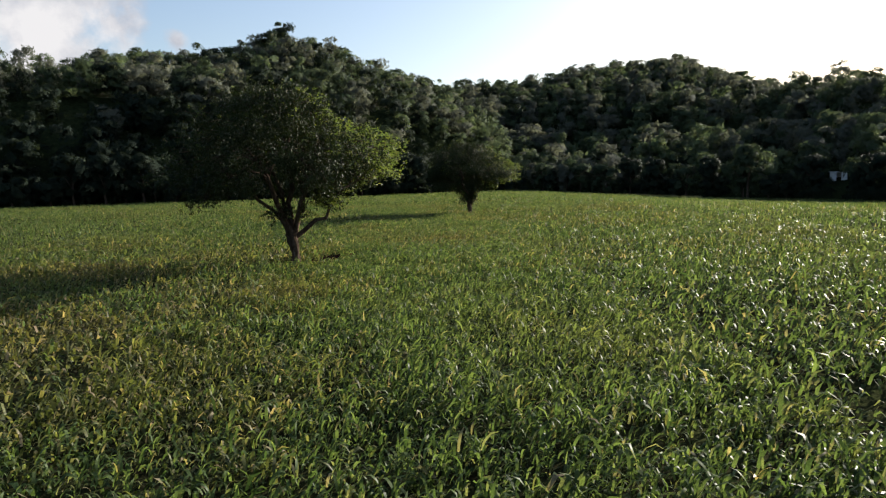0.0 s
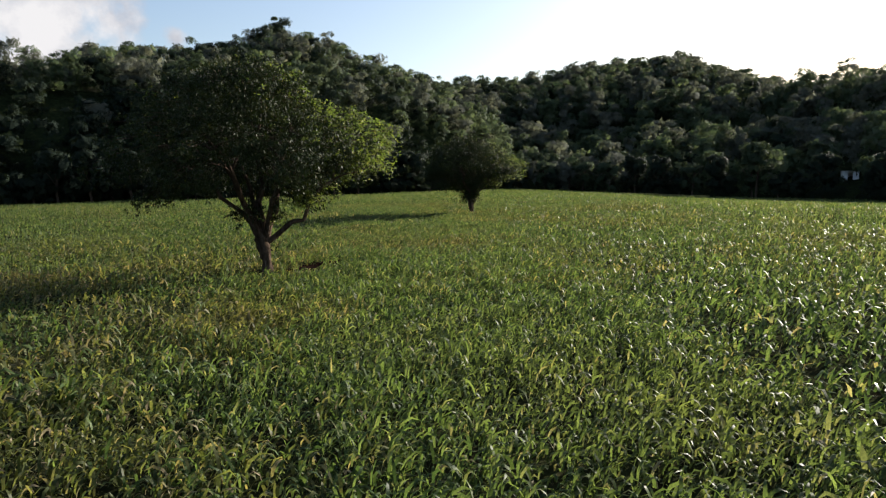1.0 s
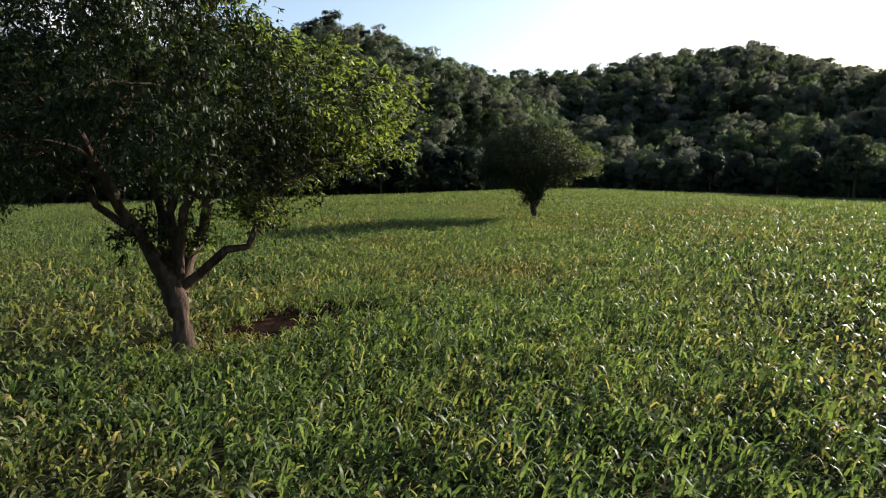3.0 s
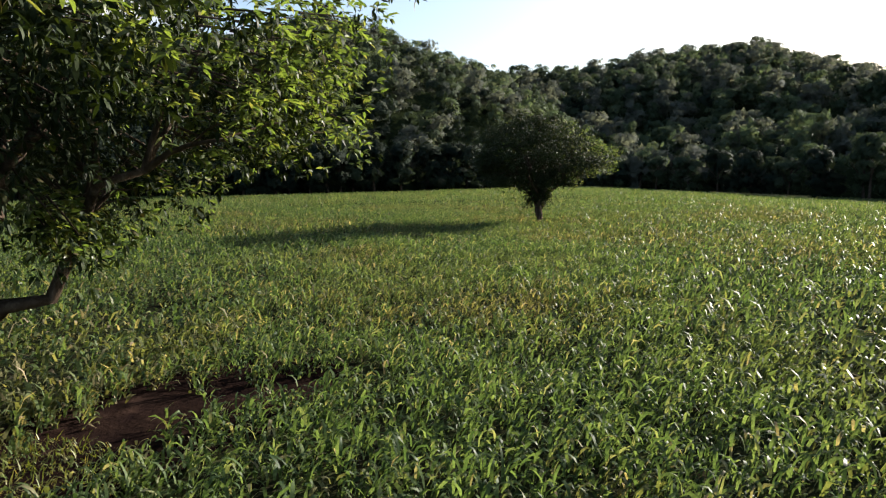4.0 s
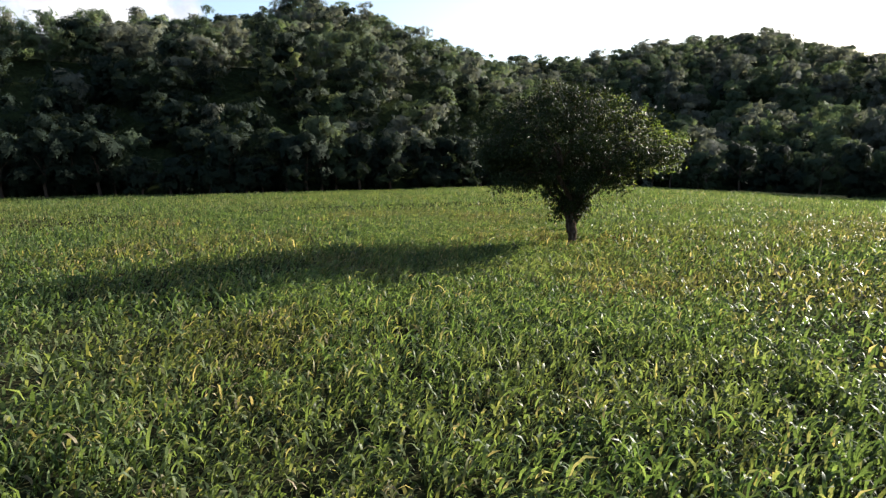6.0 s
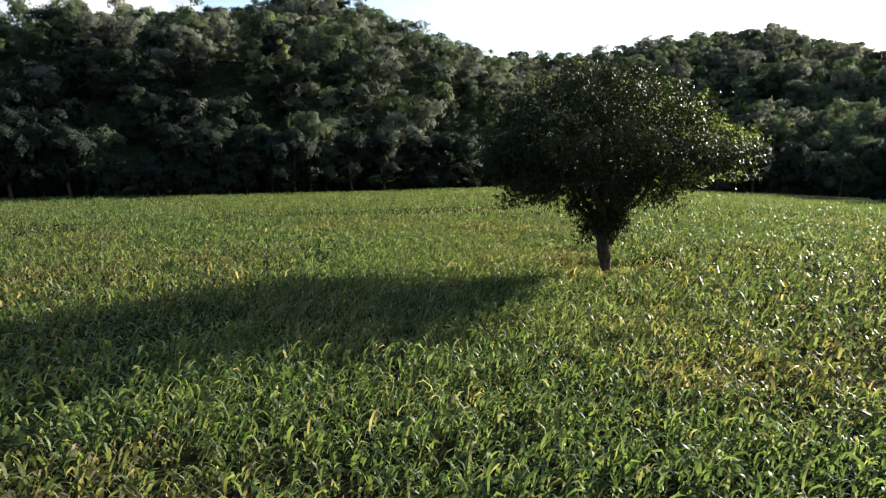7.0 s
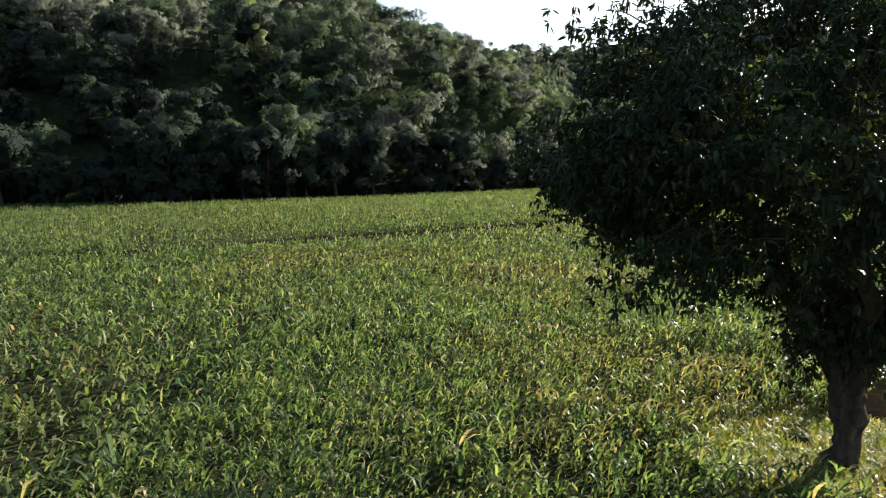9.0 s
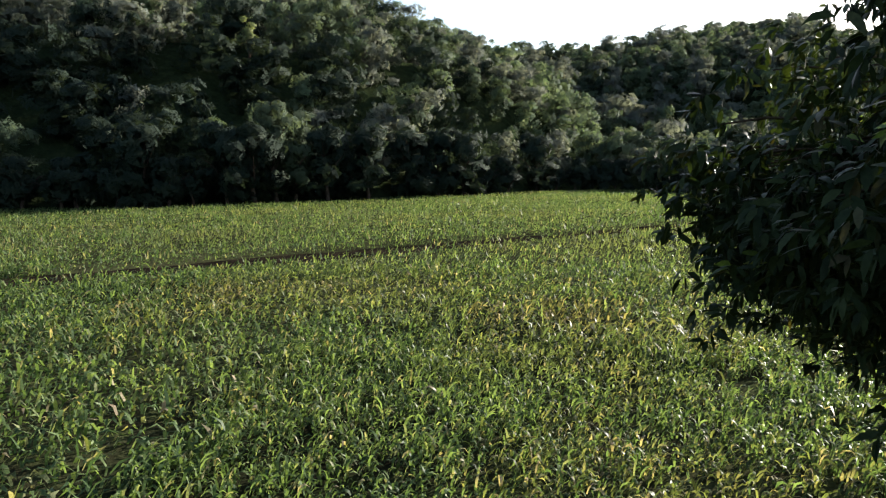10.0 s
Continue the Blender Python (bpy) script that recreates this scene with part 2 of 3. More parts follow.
def small_leaves(name, material, base, head, lift, bend, length, width, twist):
    """Narrow pointed leaves that bow down along their length."""
    n = len(base)
    out = np.stack([np.cos(head), np.sin(head), np.zeros(n)], 1)
    side = np.stack([-np.sin(head), np.cos(head), np.zeros(n)], 1)
    up = np.array([0.0, 0.0, 1.0])

    def along(th):
        return np.cos(th)[:, None] * out + np.sin(th)[:, None] * up
    normal = -np.sin(lift)[:, None] * out + np.cos(lift)[:, None] * up
    across = (np.cos(twist)[:, None] * side + np.sin(twist)[:, None] * normal) * (width * 0.5)[:, None]
    low = base + along(lift) * (0.30 * length)[:, None]
    high = low + along(lift - 0.4 * bend) * (0.36 * length)[:, None]
    tip = high + along(lift - bend) * (0.34 * length)[:, None]
    verts = np.stack([base, low - across, low + across, high - 0.85 * across, high + 0.85 * across, tip], 1)
    start = (np.arange(n) * 6)[:, None]
    return mesh_of(name, verts, start + np.array([1, 2, 4, 3]), material, tris=np.concatenate([start + np.array([0, 2, 1]), start + np.array([3, 4, 5])]))


def joined(pieces):
    vs, fs, at = [], [], 0
    for v, f in pieces:
        vs.append(v)
        fs.append(f + at)
        at += len(v)
    return np.concatenate(vs), np.concatenate(fs)


def tube(points, radii, sides=8, wobble=0.0, seed=0):
    """A tapered round limb along a line of points."""
    rng = np.random.default_rng(seed)
    pts = np.asarray(points, float)
    n = len(pts)
    along = np.gradient(pts, axis=0)
    along /= np.linalg.norm(along, axis=1)[:, None]
    ref = np.array([0.31, 0.95, 0.05])
    a = np.cross(along, ref)
    a /= np.linalg.norm(a, axis=1)[:, None]
    b = np.cross(along, a)
    ang = np.arange(sides) * 2 * np.pi / sides
    lumps = 1 + wobble * (rng.random((n, sides)) - 0.5)
    ring = np.asarray(radii)[:, None] * lumps
    v = pts[:, None] + ring[..., None] * (np.cos(ang)[None, :, None] * a[:, None] + np.sin(ang)[None, :, None] * b[:, None])
    i, j = np.meshgrid(np.arange(n - 1), np.arange(sides), indexing="ij")
    jn = (j + 1) % sides
    f = np.stack([i * sides + j, i * sides + jn, (i + 1) * sides + jn, (i + 1) * sides + j], -1)
    return v.reshape(-1, 3), f.reshape(-1, 4)


def bowed(a, b, sag, steps, rng, shake=0.06):
    """A line from a to b that first climbs, then leans over, with small kinks."""
    a, b = np.asarray(a, float), np.asarray(b, float)
    t = np.linspace(0, 1, steps)[:, None]
    line = a + (b - a) * t + np.array([0, 0, 1]) * sag * (t * (1 - t)) * 4
    kink = (rng.random((steps, 3)) - 0.5) * shake * np.linalg.norm(b - a) * np.sin(np.pi * t)
    return line + kink


def part(name, me, parent, label=""):
    ob = new(name, me)
    ob.parent = parent
    if label:
        ob["label"] = label
    return ob


# ---- the lie of the land ----
HUB = np.array([-1.0, 30.0])
AZ = np.array([-180, -75, -60, -48, -43, -40.5, -35, -31, -26, -22, -18, -13.5, -9, -6.5, -4.3, 0.4, 4.3, 8, 12.5, 16, 18.7, 22.6, 24.5, 27.4, 31, 36, 48, 65, 80, 180.0])
FOOT = np.array([150, 130, 110, 100, 97, 96, 94, 94, 93, 92, 92, 94, 98, 101, 104, 110, 119, 126, 126, 124, 122, 118, 117, 115, 113, 110, 100, 95, 110, 150.0])
RIDGE = np.array([260, 220, 260, 330, 330, 175, 165, 176, 185, 190, 200, 212, 196, 178, 188, 214, 238, 252, 270, 280, 290, 297, 285, 268, 240, 215, 190, 180, 200, 260.0])
RISE = np.array([6.0, 6.0, 7.0, 7.2, 7.0, 7.2, 9.3, 10.3, 11.6, 11.4, 12.2, 13.0, 12.8, 11.7, 10.5, 9.4, 8.8, 8.8, 9.1, 9.6, 9.8, 9.6, 8.5, 7.9, 7.2, 7.6, 7.5, 6.0, 3.0, 3.0])
CANOPY = 8.6


def step01(t):
    t = np.clip(t, 0, 1)
    return t * t * (3 - 2 * t)


def polar(x, y):
    dx, dy = np.asarray(x) - HUB[0], np.asarray(y) - HUB[1]
    return np.degrees(np.arctan2(dx, dy)), np.hypot(dx, dy)


def field_height(x, y):
    """The field lies level under the path and falls off a little to the far right."""
    return -2.1 * step01((np.asarray(x) - 8) / 55) * step01((np.asarray(y) - 35) / 70) + 0.10 * (fast_noise(x, y, 9.0, 3) - 0.5)


def land_height(x, y):
    az, r = polar(x, y)
    foot, ridge = np.interp(az, AZ, FOOT), np.interp(az, AZ, RIDGE)
    top = ridge * np.tan(np.radians(np.interp(az, AZ, RISE))) + 2.8 - CANOPY
    s = (r - foot) / (ridge - foot)
    hill = top * step01(s)
    hill = np.where(s > 1, top * (1 - 0.6 * step01((s - 1) / 1.2)), hill)
    # the left hill ends in a spur that runs down to the right, before the valley
    spur_top = np.interp(az, [-12, -4, 0, 3.2, 6.5, 10, 13.5, 17], [20, 20, 17, 15, 10, 5, 1.5, 0])
    spur = spur_top * step01((r - foot) / 34) * (1 - step01((r - foot - 40) / 70))
    # a low rounded knoll before the right hill
    knoll_top = np.interp(az, [13, 17, 20, 24, 29, 34, 40, 60], [0, 5, 8.5, 9.5, 9.0, 9.5, 8.5, 5])
    knoll = knoll_top * step01((r - foot) / 45) * (1 - step01((r - foot - 55) / 60))
    rough = 3.0 * (fast_noise(x, y, 26, 5) - 0.5) * step01((r - foot - 8) / 30)
    return np.maximum(np.maximum(hill, spur), knoll) + rough + np.where(r < foot + 60, field_height(x, y), 0)


def build_ground():
    radii = np.concatenate([np.arange(0, 84, 2.0), np.arange(84, 340, 4.0), np.array([350, 380, 430, 520, 700, 1000, 1600, 2600, 4500.0])])
    angles = np.radians(np.arange(0, 360, 1.5))
    rr, aa = np.meshgrid(radii[1:], angles, indexing="ij")
    x, y = HUB[0] + rr * np.sin(aa), HUB[1] + rr * np.cos(aa)
    z = land_height(x, y)
    z = np.where(rr > 340, z * (1 - step01((rr - 340) / 500)), z)
    m = len(angles)
    verts = np.concatenate([np.stack([x, y, z], -1).reshape(-1, 3), [[HUB[0], HUB[1], float(field_height(HUB[0], HUB[1]))]]])
    i, j = np.meshgrid(np.arange(len(radii) - 2), np.arange(m), indexing="ij")
    jn = (j + 1) % m
    quads = np.stack([i * m + j, (i + 1) * m + j, (i + 1) * m + jn, i * m + jn], -1).reshape(-1, 4)[:, ::-1]
    hub = len(verts) - 1
    fan = [(hub, (k + 1) % m, k) for k in range(m)]
    me = bpy.data.meshes.new("ground")
    me.from_pydata(verts.tolist(), [], quads.tolist() + fan)
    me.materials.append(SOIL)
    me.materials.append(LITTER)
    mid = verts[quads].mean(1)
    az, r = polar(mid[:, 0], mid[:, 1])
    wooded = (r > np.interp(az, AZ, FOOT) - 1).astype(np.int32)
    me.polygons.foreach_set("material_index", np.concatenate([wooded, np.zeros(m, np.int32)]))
    me.shade_smooth()
    return tagged(new("ground", me), "dark weedy field soil rising into leaf-littered wooded hills", "ground", kind="structure")


build_ground()

# ---- the crop ----
TREE_ONE, TREE_TWO = (-5.85, 28.75), (2.1, 59.15)


def ellipse(x, y, cx, cy, rx, ry, turn):
    c, s = math.cos(radians(turn)), math.sin(radians(turn))
    u, v = (x - cx) * c + (y - cy) * s, -(x - cx) * s + (y - cy) * c
    return (u / rx) ** 2 + (v / ry) ** 2


def sown(x, y):
    """Where the crop stands: not at the trees' feet, on the bare strips, in the furrow or in the woods."""
    az, r = polar(x, y)
    ragged = 0.9 * (fast_noise(x, y, 0.7, 11) - 0.5) + 0.5 * (fast_noise(x, y, 0.25, 19) - 0.5)
    ok = r < np.interp(az, AZ, FOOT) + 1.0
    ok &= ellipse(x, y, -5.8, 28.7, 0.9, 0.8, 0) + ragged > 1
    ok &= ellipse(x, y, -4.65, 30.4, 1.0, 2.7, -25) + 1.7 * ragged > 1
    ok &= ellipse(x, y, -2.9, 31.8, 0.45, 1.0, -40) + 1.4 * ragged > 1
    ok &= ellipse(x, y, 1.95, 59.75, 1.35, 1.15, 0) + ragged > 1
    ok &= ellipse(x, y, 4.1, 61.6, 0.5, 1.6, -40) + ragged > 1
    off = (x + 10.7) * -0.589 + (y - 82.4) * 0.808 + 0.5 * (fast_noise(x, y, 6, 12) - 0.5)
    ok &= (np.abs(off) > 0.90 + 0.45 * step01((2 - x) / 14)) | (x > 12) | (x < -70)
    off = (x + 4.6) * -0.589 + (y - 76.2) * 0.808
    ok &= (np.abs(off) > 0.26) | (np.abs(x + 4.2) > 2.6)
    edge = np.interp(az, AZ, FOOT) - r
    ok &= ~((edge < 9.0) & (az > 19.0) & (az < 27.0))
    thin = fast_noise(x, y, 0.45, 13) * 0.75 + fast_noise(x, y, 2.6, 14) * 0.25
    ok &= thin > 0.16
    return ok


def crop_stand(x0, x1, y0, y1, per_m2, leaves, size, seed, holes=(), shape=(0.75, 1.0), lifts=(66, 89), bends=(20, 165), curl=1.5, wedge=0, stalk=0.30, dry=0.67):
    """Plants at random over a rectangle; wedge 1 keeps those in the fan ahead of the path, -1 those out of it."""
    rng = np.random.default_rng(seed)
    n = int((x1 - x0) * (y1 - y0) * per_m2)
    x, y = rng.uniform(x0, x1, n), rng.uniform(y0, y1, n)
    keep = sown(x, y)
    for hole in holes:
        # neighbouring stands fade into each other over a few metres
        fade = rng.normal(0.6, 0.5, n)
        keep &= ~((x > hole[0] + fade) & (x < hole[1] - fade) & (y > hole[2] + fade) & (y < hole[3] - fade))
    fan = np.abs(x + 1.0) < 8 + 0.74 * np.maximum(y, 0) + rng.normal(0, 2.0, n)
    if wedge:
        keep &= fan if wedge > 0 else ~(fan & (y > -2))
    x, y = x[keep], y[keep]
    n = len(x)
    # hummocks a hand's breadth high, on slower swells
    vigour = (0.70 + 0.56 * fast_noise(x, y, 0.55, 20)) * (0.82 + 0.36 * fast_noise(x, y, 3.5, 21)) * rng.uniform(0.75, 1.22, n)
    z = field_height(x, y)
    plant = np.repeat(np.arange(n), leaves)
    k = np.tile(np.arange(leaves), n) / max(leaves - 1, 1)
    m = len(plant)
    h = vigour[plant]
    lean = rng.normal(0, 0.02, (n, 2))[plant]
    base = np.stack([x[plant] + lean[:, 0] * k * 2, y[plant] + lean[:, 1] * k * 2, z[plant] + (0.02 + stalk * k) * h], 1)
    # the wind lays most tips over to the right
    head = rng.uniform(0, 2 * np.pi, m)
    head = np.where(rng.random(m) < 0.55, rng.normal(-0.15, 0.7, m), head)
    lift = np.radians(rng.uniform(*lifts, m))
    bend = np.radians(rng.uniform(*bends, m))
    length = size[0] * h * rng.uniform(0.7, 1.2, m) * (0.75 + 0.35 * k)
    width = size[1] * rng.uniform(0.7, 1.25, m)
    me = blades("crop_plants", GREEN_CROP, base, head, lift, bend, length, width, rng.normal(0, 0.5, m), shape, curl)
    # thirsty plants stand in patches, most of them along the path's sides
    thirst = 0.6 * fast_noise(x, y, 4.5, 22) + 0.4 * fast_noise(x, y, 1.1, 23) + rng.normal(0, 0.15, n)
    thirst += 0.15 * step01((-3 - x) / 3) * step01((42 - y) / 6) + 0.18 * step01(x / 2) * step01((y - 46) / 6) * step01((66 - y) / 4)
    me.materials.append(CROP)
    me.polygons.foreach_set("material_index", np.tile((thirst > dry)[plant], len(shape)).astype(np.int32))
    return me


NEAR = (-6.2, 3.4, 10.0, 70.0)
MIDDLE = (-20.0, 18.0, 8.0, 80.0)
tagged(new("crop_plants", crop_stand(*NEAR, 80, 4, (0.205, 0.031), 31, (), (0.7, 1.0, 0.85), (58, 88), (70, 185), 1.8, 1, 0.22)),
       "dense knee-high green fodder crop with arching blades", "crop", kind="stuff")
tagged(new("crop_plants", crop_stand(*MIDDLE, 36, 3, (0.24, 0.046), 32, [NEAR], (0.8, 1.0), (55, 88), (55, 180), 1.5, 1, 0.22)),
       "green fodder crop filling the middle of the field", "crop", kind="stuff")
tagged(new("crop_plants", crop_stand(-85, 90, -4, 160, 21, 2, (0.21, 0.064), 33, [MIDDLE], (1.0,), (20, 85), (0, 40), wedge=1, stalk=0.20, dry=0.85)),
       "green fodder crop reaching to the wood's edge", "crop", kind="stuff")
tagged(new("crop_plants", crop_stand(-150, 150, -125, 120, 3.0, 2, (0.34, 0.20), 34, [], (1.0,), (15, 88), (0, 30), wedge=-1, stalk=0.22, dry=0.85)),
       "green fodder crop over the rest of the field", "crop", kind="stuff")


def bare_earth(cx, cy, rx, ry, turn, material, label):
    """Trodden reddish earth beside a tree, with a ragged rim, a little above the field soil."""
    u, v = np.meshgrid(np.linspace(-1.4 * rx, 1.4 * rx, 35), np.linspace(-1.4 * ry, 1.4 * ry, 61), indexing="ij")
    c, q = math.cos(radians(turn)), math.sin(radians(turn))
    x, y = cx + u * c - v * q, cy + u * q + v * c
    z = field_height(x, y) + 0.015 + 0.02 * fast_noise(x, y, 0.25, 15)
    inside = (u / rx) ** 2 + (v / ry) ** 2 + 0.5 * (fast_noise(x, y, 0.4, 16) - 0.5) < 1
    i, j = np.meshgrid(np.arange(34), np.arange(60), indexing="ij")
    ok = inside[:-1, :-1] & inside[1:, 1:]
    a = (i * 61 + j)[ok]
    me = mesh_of("bare_earth", np.stack([x, y, z], -1), np.stack([a, a + 61, a + 62, a + 1], 1), material)
    return tagged(new("bare_earth", me), label, "ground", kind="structure")


bare_earth(-4.65, 30.4, 1.5, 3.3, -25, EARTH, "bare trodden reddish earth beside the tree")
bare_earth(4.1, 61.6, 0.8, 2.0, -40, DARK_SOIL, "bare dark earth in a gap of the crop")


def furrow():
    """The worked furrow across the field: a strip of dark earth between the crop."""
    t = np.linspace(-72, 26, 197)
    w = np.linspace(-1, 1, 7)
    tt, ww = np.meshgrid(t, w, indexing="ij")
    half = 0.75 + 0.35 * step01((2 - (tt * 0.808 - 10.7)) / 14) + 0.35 * (fast_noise(tt, ww, 1.3, 17) - 0.5)
    x, y = -10.7 + 0.808 * tt - 0.589 * ww * half, 82.4 + 0.589 * tt + 0.808 * ww * half
    z = field_height(x, y) + 0.012 + 0.03 * fast_noise(x, y, 0.3, 18) * (1 - ww ** 2)
    i, j = np.meshgrid(np.arange(196), np.arange(6), indexing="ij")
    a = (i * 7 + j).ravel()
    me = mesh_of("furrow", np.stack([x, y, z], -1), np.stack([a, a + 7, a + 8, a + 1], 1), DARK_SOIL)
    return tagged(new("furrow", me), "dark furrow of bare soil across the crop", "ground", kind="structure")


furrow()


def margin_grass():
    rng = np.random.default_rng(43)
    n = 16000
    az, back = rng.uniform(19.3, 26.6, n), rng.uniform(1.5, 6.5, n)
    r = np.interp(az, AZ, FOOT) - back
    x, y = HUB[0] + r * np.sin(np.radians(az)), HUB[1] + r * np.cos(np.radians(az))
    base = np.stack([x, y, field_height(x, y) - 0.02], 1)
    me = blades("margin_grass", STRAW, base, rng.uniform(0, 6.28, n), np.radians(rng.uniform(30, 88, n)), np.radians(rng.uniform(0, 70, n)),
                rng.uniform(0.3, 0.7, n), rng.uniform(0.03, 0.07, n), rng.normal(0, 0.4, n), (1, 0.8))
    return tagged(new("margin_grass", me), "pale dry grass along the wood's edge", "grass", kind="stuff")


margin_grass()


def turf(name, label, cx, cy, rx, ry, count, seed, tall=0.16):
    rng = np.random.default_rng(seed)
    a, r = rng.uniform(0, 2 * np.pi, count), np.sqrt(rng.random(count))
    x, y = cx + rx * r * np.cos(a), cy + ry * r * np.sin(a)
    keep = fast_noise(x, y, 0.5, seed) > 0.12
    x, y = x[keep], y[keep]
    n = len(x)
    base = np.stack([x, y, field_height(x, y) - 0.01], 1)
    me = blades(name, TURF, base, rng.uniform(0, 6.28, n), np.radians(rng.uniform(45, 88, n)), np.radians(rng.uniform(20, 110, n)),
                tall * rng.uniform(0.5, 1.3, n), rng.uniform(0.008, 0.020, n), rng.normal(0, 0.3, n), (1, 0.8))
    return tagged(new(name, me), label, "grass", kind="stuff")


turf("grass_tuft", "short sunlit grass round the tree's foot", 1.95, 59.75, 1.6, 1.4, 20000, 41)
turf("grass_tuft", "thin yellowing grass on the bare earth by the trunk", -5.4, 28.9, 1.3, 1.0, 2600, 42, 0.14)

# ---- the two field trees ----


def crown_radius(profile, z):
    zs, rs = zip(*profile)
    return np.interp(z, zs, rs)


def field_tree(name, label, at, profile, inner, lean, fork, trunk_r, limb_ends, twigs, seed, lumps=0.35, slant=0.0, core=(0.0, 0.0), boughs=(), open_side=None, low_limb=None):
    """A low spreading fruit tree: trunk, limbs with their boughs, and a crown of drooping leaves set in whorls on twigs."""
    rng = np.random.default_rng(seed)
    root = new(name)
    root.location = (at[0], at[1], float(field_height(*at)))
    tagged(root, label, "tree")
    # trunk with a flared foot
    zs = np.concatenate([[-0.15, -0.02, 0.06], np.linspace(0.16, fork + 0.1, 13)])
    grow = np.interp(zs / fork, [-0.2, 0.0, 0.1, 0.3, 0.55, 0.8, 1.0, 1.1], [1.7, 1.3, 1.0, 0.86, 0.90, 1.05, 1.12, 0.7])
    knots = 1 + 0.10 * np.sin(zs * 9.0 + seed) + 0.07 * np.sin(zs * 23.0)
    pts = np.stack([0.07 * np.sin(zs * 3.1 + 0.4) - 0.03, 0.06 * np.cos(zs * 2.3) - 0.05, zs], 1)
    v, f = tube(pts, trunk_r * grow * knots, 16, 0.30, seed)
    part("trunk", mesh_of("trunk", v, f, BARK), root, "grey-brown ridged trunk, stouter at the fork")
    zt = np.array([p[0] for p in profile])
    low, high = zt.min(), zt.max()
    for i, (az, reach, top) in enumerate(limb_ends):
        a = radians(az)
        end = np.array([math.sin(a) * reach, math.cos(a) * reach, top])
        start = np.array([0.06 * math.sin(a), 0.06 * math.cos(a), fork - 0.30 + 0.11 * (i % 3)])
        line = bowed(start, end, (-0.12 if low_limb == i else 0.17) * reach, 9, rng, 0.12)
        pieces = [tube(line, trunk_r * (0.66 if i % 3 == 0 else 0.48) * np.linspace(1, 0.16, 9) ** 0.8, 9, 0.28, seed + i)]
        for k in range(7):
            j = 4 + k % 4
            out = rng.normal(0, 1, 3) * np.array([1, 1, 0.5]) + (line[8] - line[j]) * 0.6
            out = out / np.linalg.norm(out) * rng.uniform(0.6, 1.3)
            out[2] = max(out[2], 0.25)
            sub = bowed(line[j], line[j] + out, 0.1, 5, rng)
            pieces.append(tube(sub, np.linspace(0.036, 0.010, 5), 5, 0.1, seed + 40 + k))
            for q in range(3):
                tip = sub[2 + q % 3] + rng.normal(0, 0.25, 3) + np.array([0, 0, 0.15])
                pieces.append(tube(bowed(sub[1 + q % 3], tip, 0.03, 3, rng), [0.012, 0.008, 0.005], 4))
        part("limb", mesh_of("limb", *joined(pieces), BARK), root)
    # twigs: most of them near the crown's skin, in lumps
    found = []
    while len(found) < twigs:
        az, z = rng.uniform(0, 2 * np.pi), rng.uniform(low, high)
        frac = rng.random() ** 0.46
        big = crown_radius(profile, z)
        if rng.random() > big / max(p[1] for p in profile):
            continue
        lump = fast_noise(np.array([az * 3.2]), np.array([z * 1.5]), 1.0, seed + 5)[0] - 0.5
        fine = fast_noise(np.array([az * 9]), np.array([z * 4.0]), 1.0, seed + 6)[0] - 0.5
        r = big * frac * (1 + lumps * (lump - 0.22) + 0.25 * fine)
        if core[0] * (z - core[1]) < r < np.interp(z, *zip(*inner)) * (1 + 0.5 * fine):
            continue
        if z < low + slant * (math.sin(az) * r - 0.9) or rng.random() < 0.75 * (lump < -0.30):
            continue
        if open_side and open_side[0] < math.degrees(az) < open_side[1] and r > (1.9 if z < open_side[2] else open_side[3]):
            continue
        shift = (z - low) / (high - low)
        found.append((math.sin(az) * r + lean[0] * shift, math.cos(az) * r + lean[1] * shift, z + rng.normal(0, 0.1), az, frac))
    # single leafy boughs that stand out of the crown
    for az0, wide, r0, r1, z0, z1, count in boughs:
        for _ in range(count):
            az, r, z = radians(rng.normal(az0, wide)), rng.uniform(r0, r1), rng.uniform(z0, z1)
            found.append((math.sin(az) * r, math.cos(az) * r, z, az, 0.9))
    spots = np.array(found)
    twigs = len(spots)
    # the twigs gather in tufts, with gaps of shade between
    tufts = spots[rng.choice(twigs, twigs // 8, replace=False)]
    for k in range(twigs):
        near = tufts[np.argmin(((tufts[:, :3] - spots[k, :3]) ** 2).sum(1))]
        spots[k, :3] = near[:3] * 0.62 + spots[k, :3] * 0.38 + rng.normal(0, 1, 3) * np.array([0.10, 0.10, 0.07])
    # each twig bears five whorls of narrow leaves that hang outwards
    whorls, each = 5, 7
    m = twigs * whorls * each
    own = np.repeat(np.arange(twigs), whorls * each)
    hub = np.repeat(spots[:, :3], whorls, axis=0) + rng.normal(0, 1, (twigs * whorls, 3)) * np.array([0.15, 0.15, 0.13]) - np.array([0, 0, 0.06])
    outward = np.pi / 2 - spots[own, 3]
    head = np.where(rng.random(m) < 0.35, outward + rng.normal(0, 0.7, m), rng.uniform(0, 6.28, m))
    base = np.repeat(hub, each, axis=0) + np.stack([np.cos(head) * 0.015, np.sin(head) * 0.015, rng.uniform(-0.03, 0.03, m)], 1)
    # sunlight put in by colour: yellow-green leaves crowd the sunward side
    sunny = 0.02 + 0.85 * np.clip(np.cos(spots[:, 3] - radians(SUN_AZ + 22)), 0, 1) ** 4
    sunlit_young = np.repeat((rng.random(twigs) < sunny) & (spots[:, 4] > 0.62), whorls * each) & (rng.random(m) < 0.85)
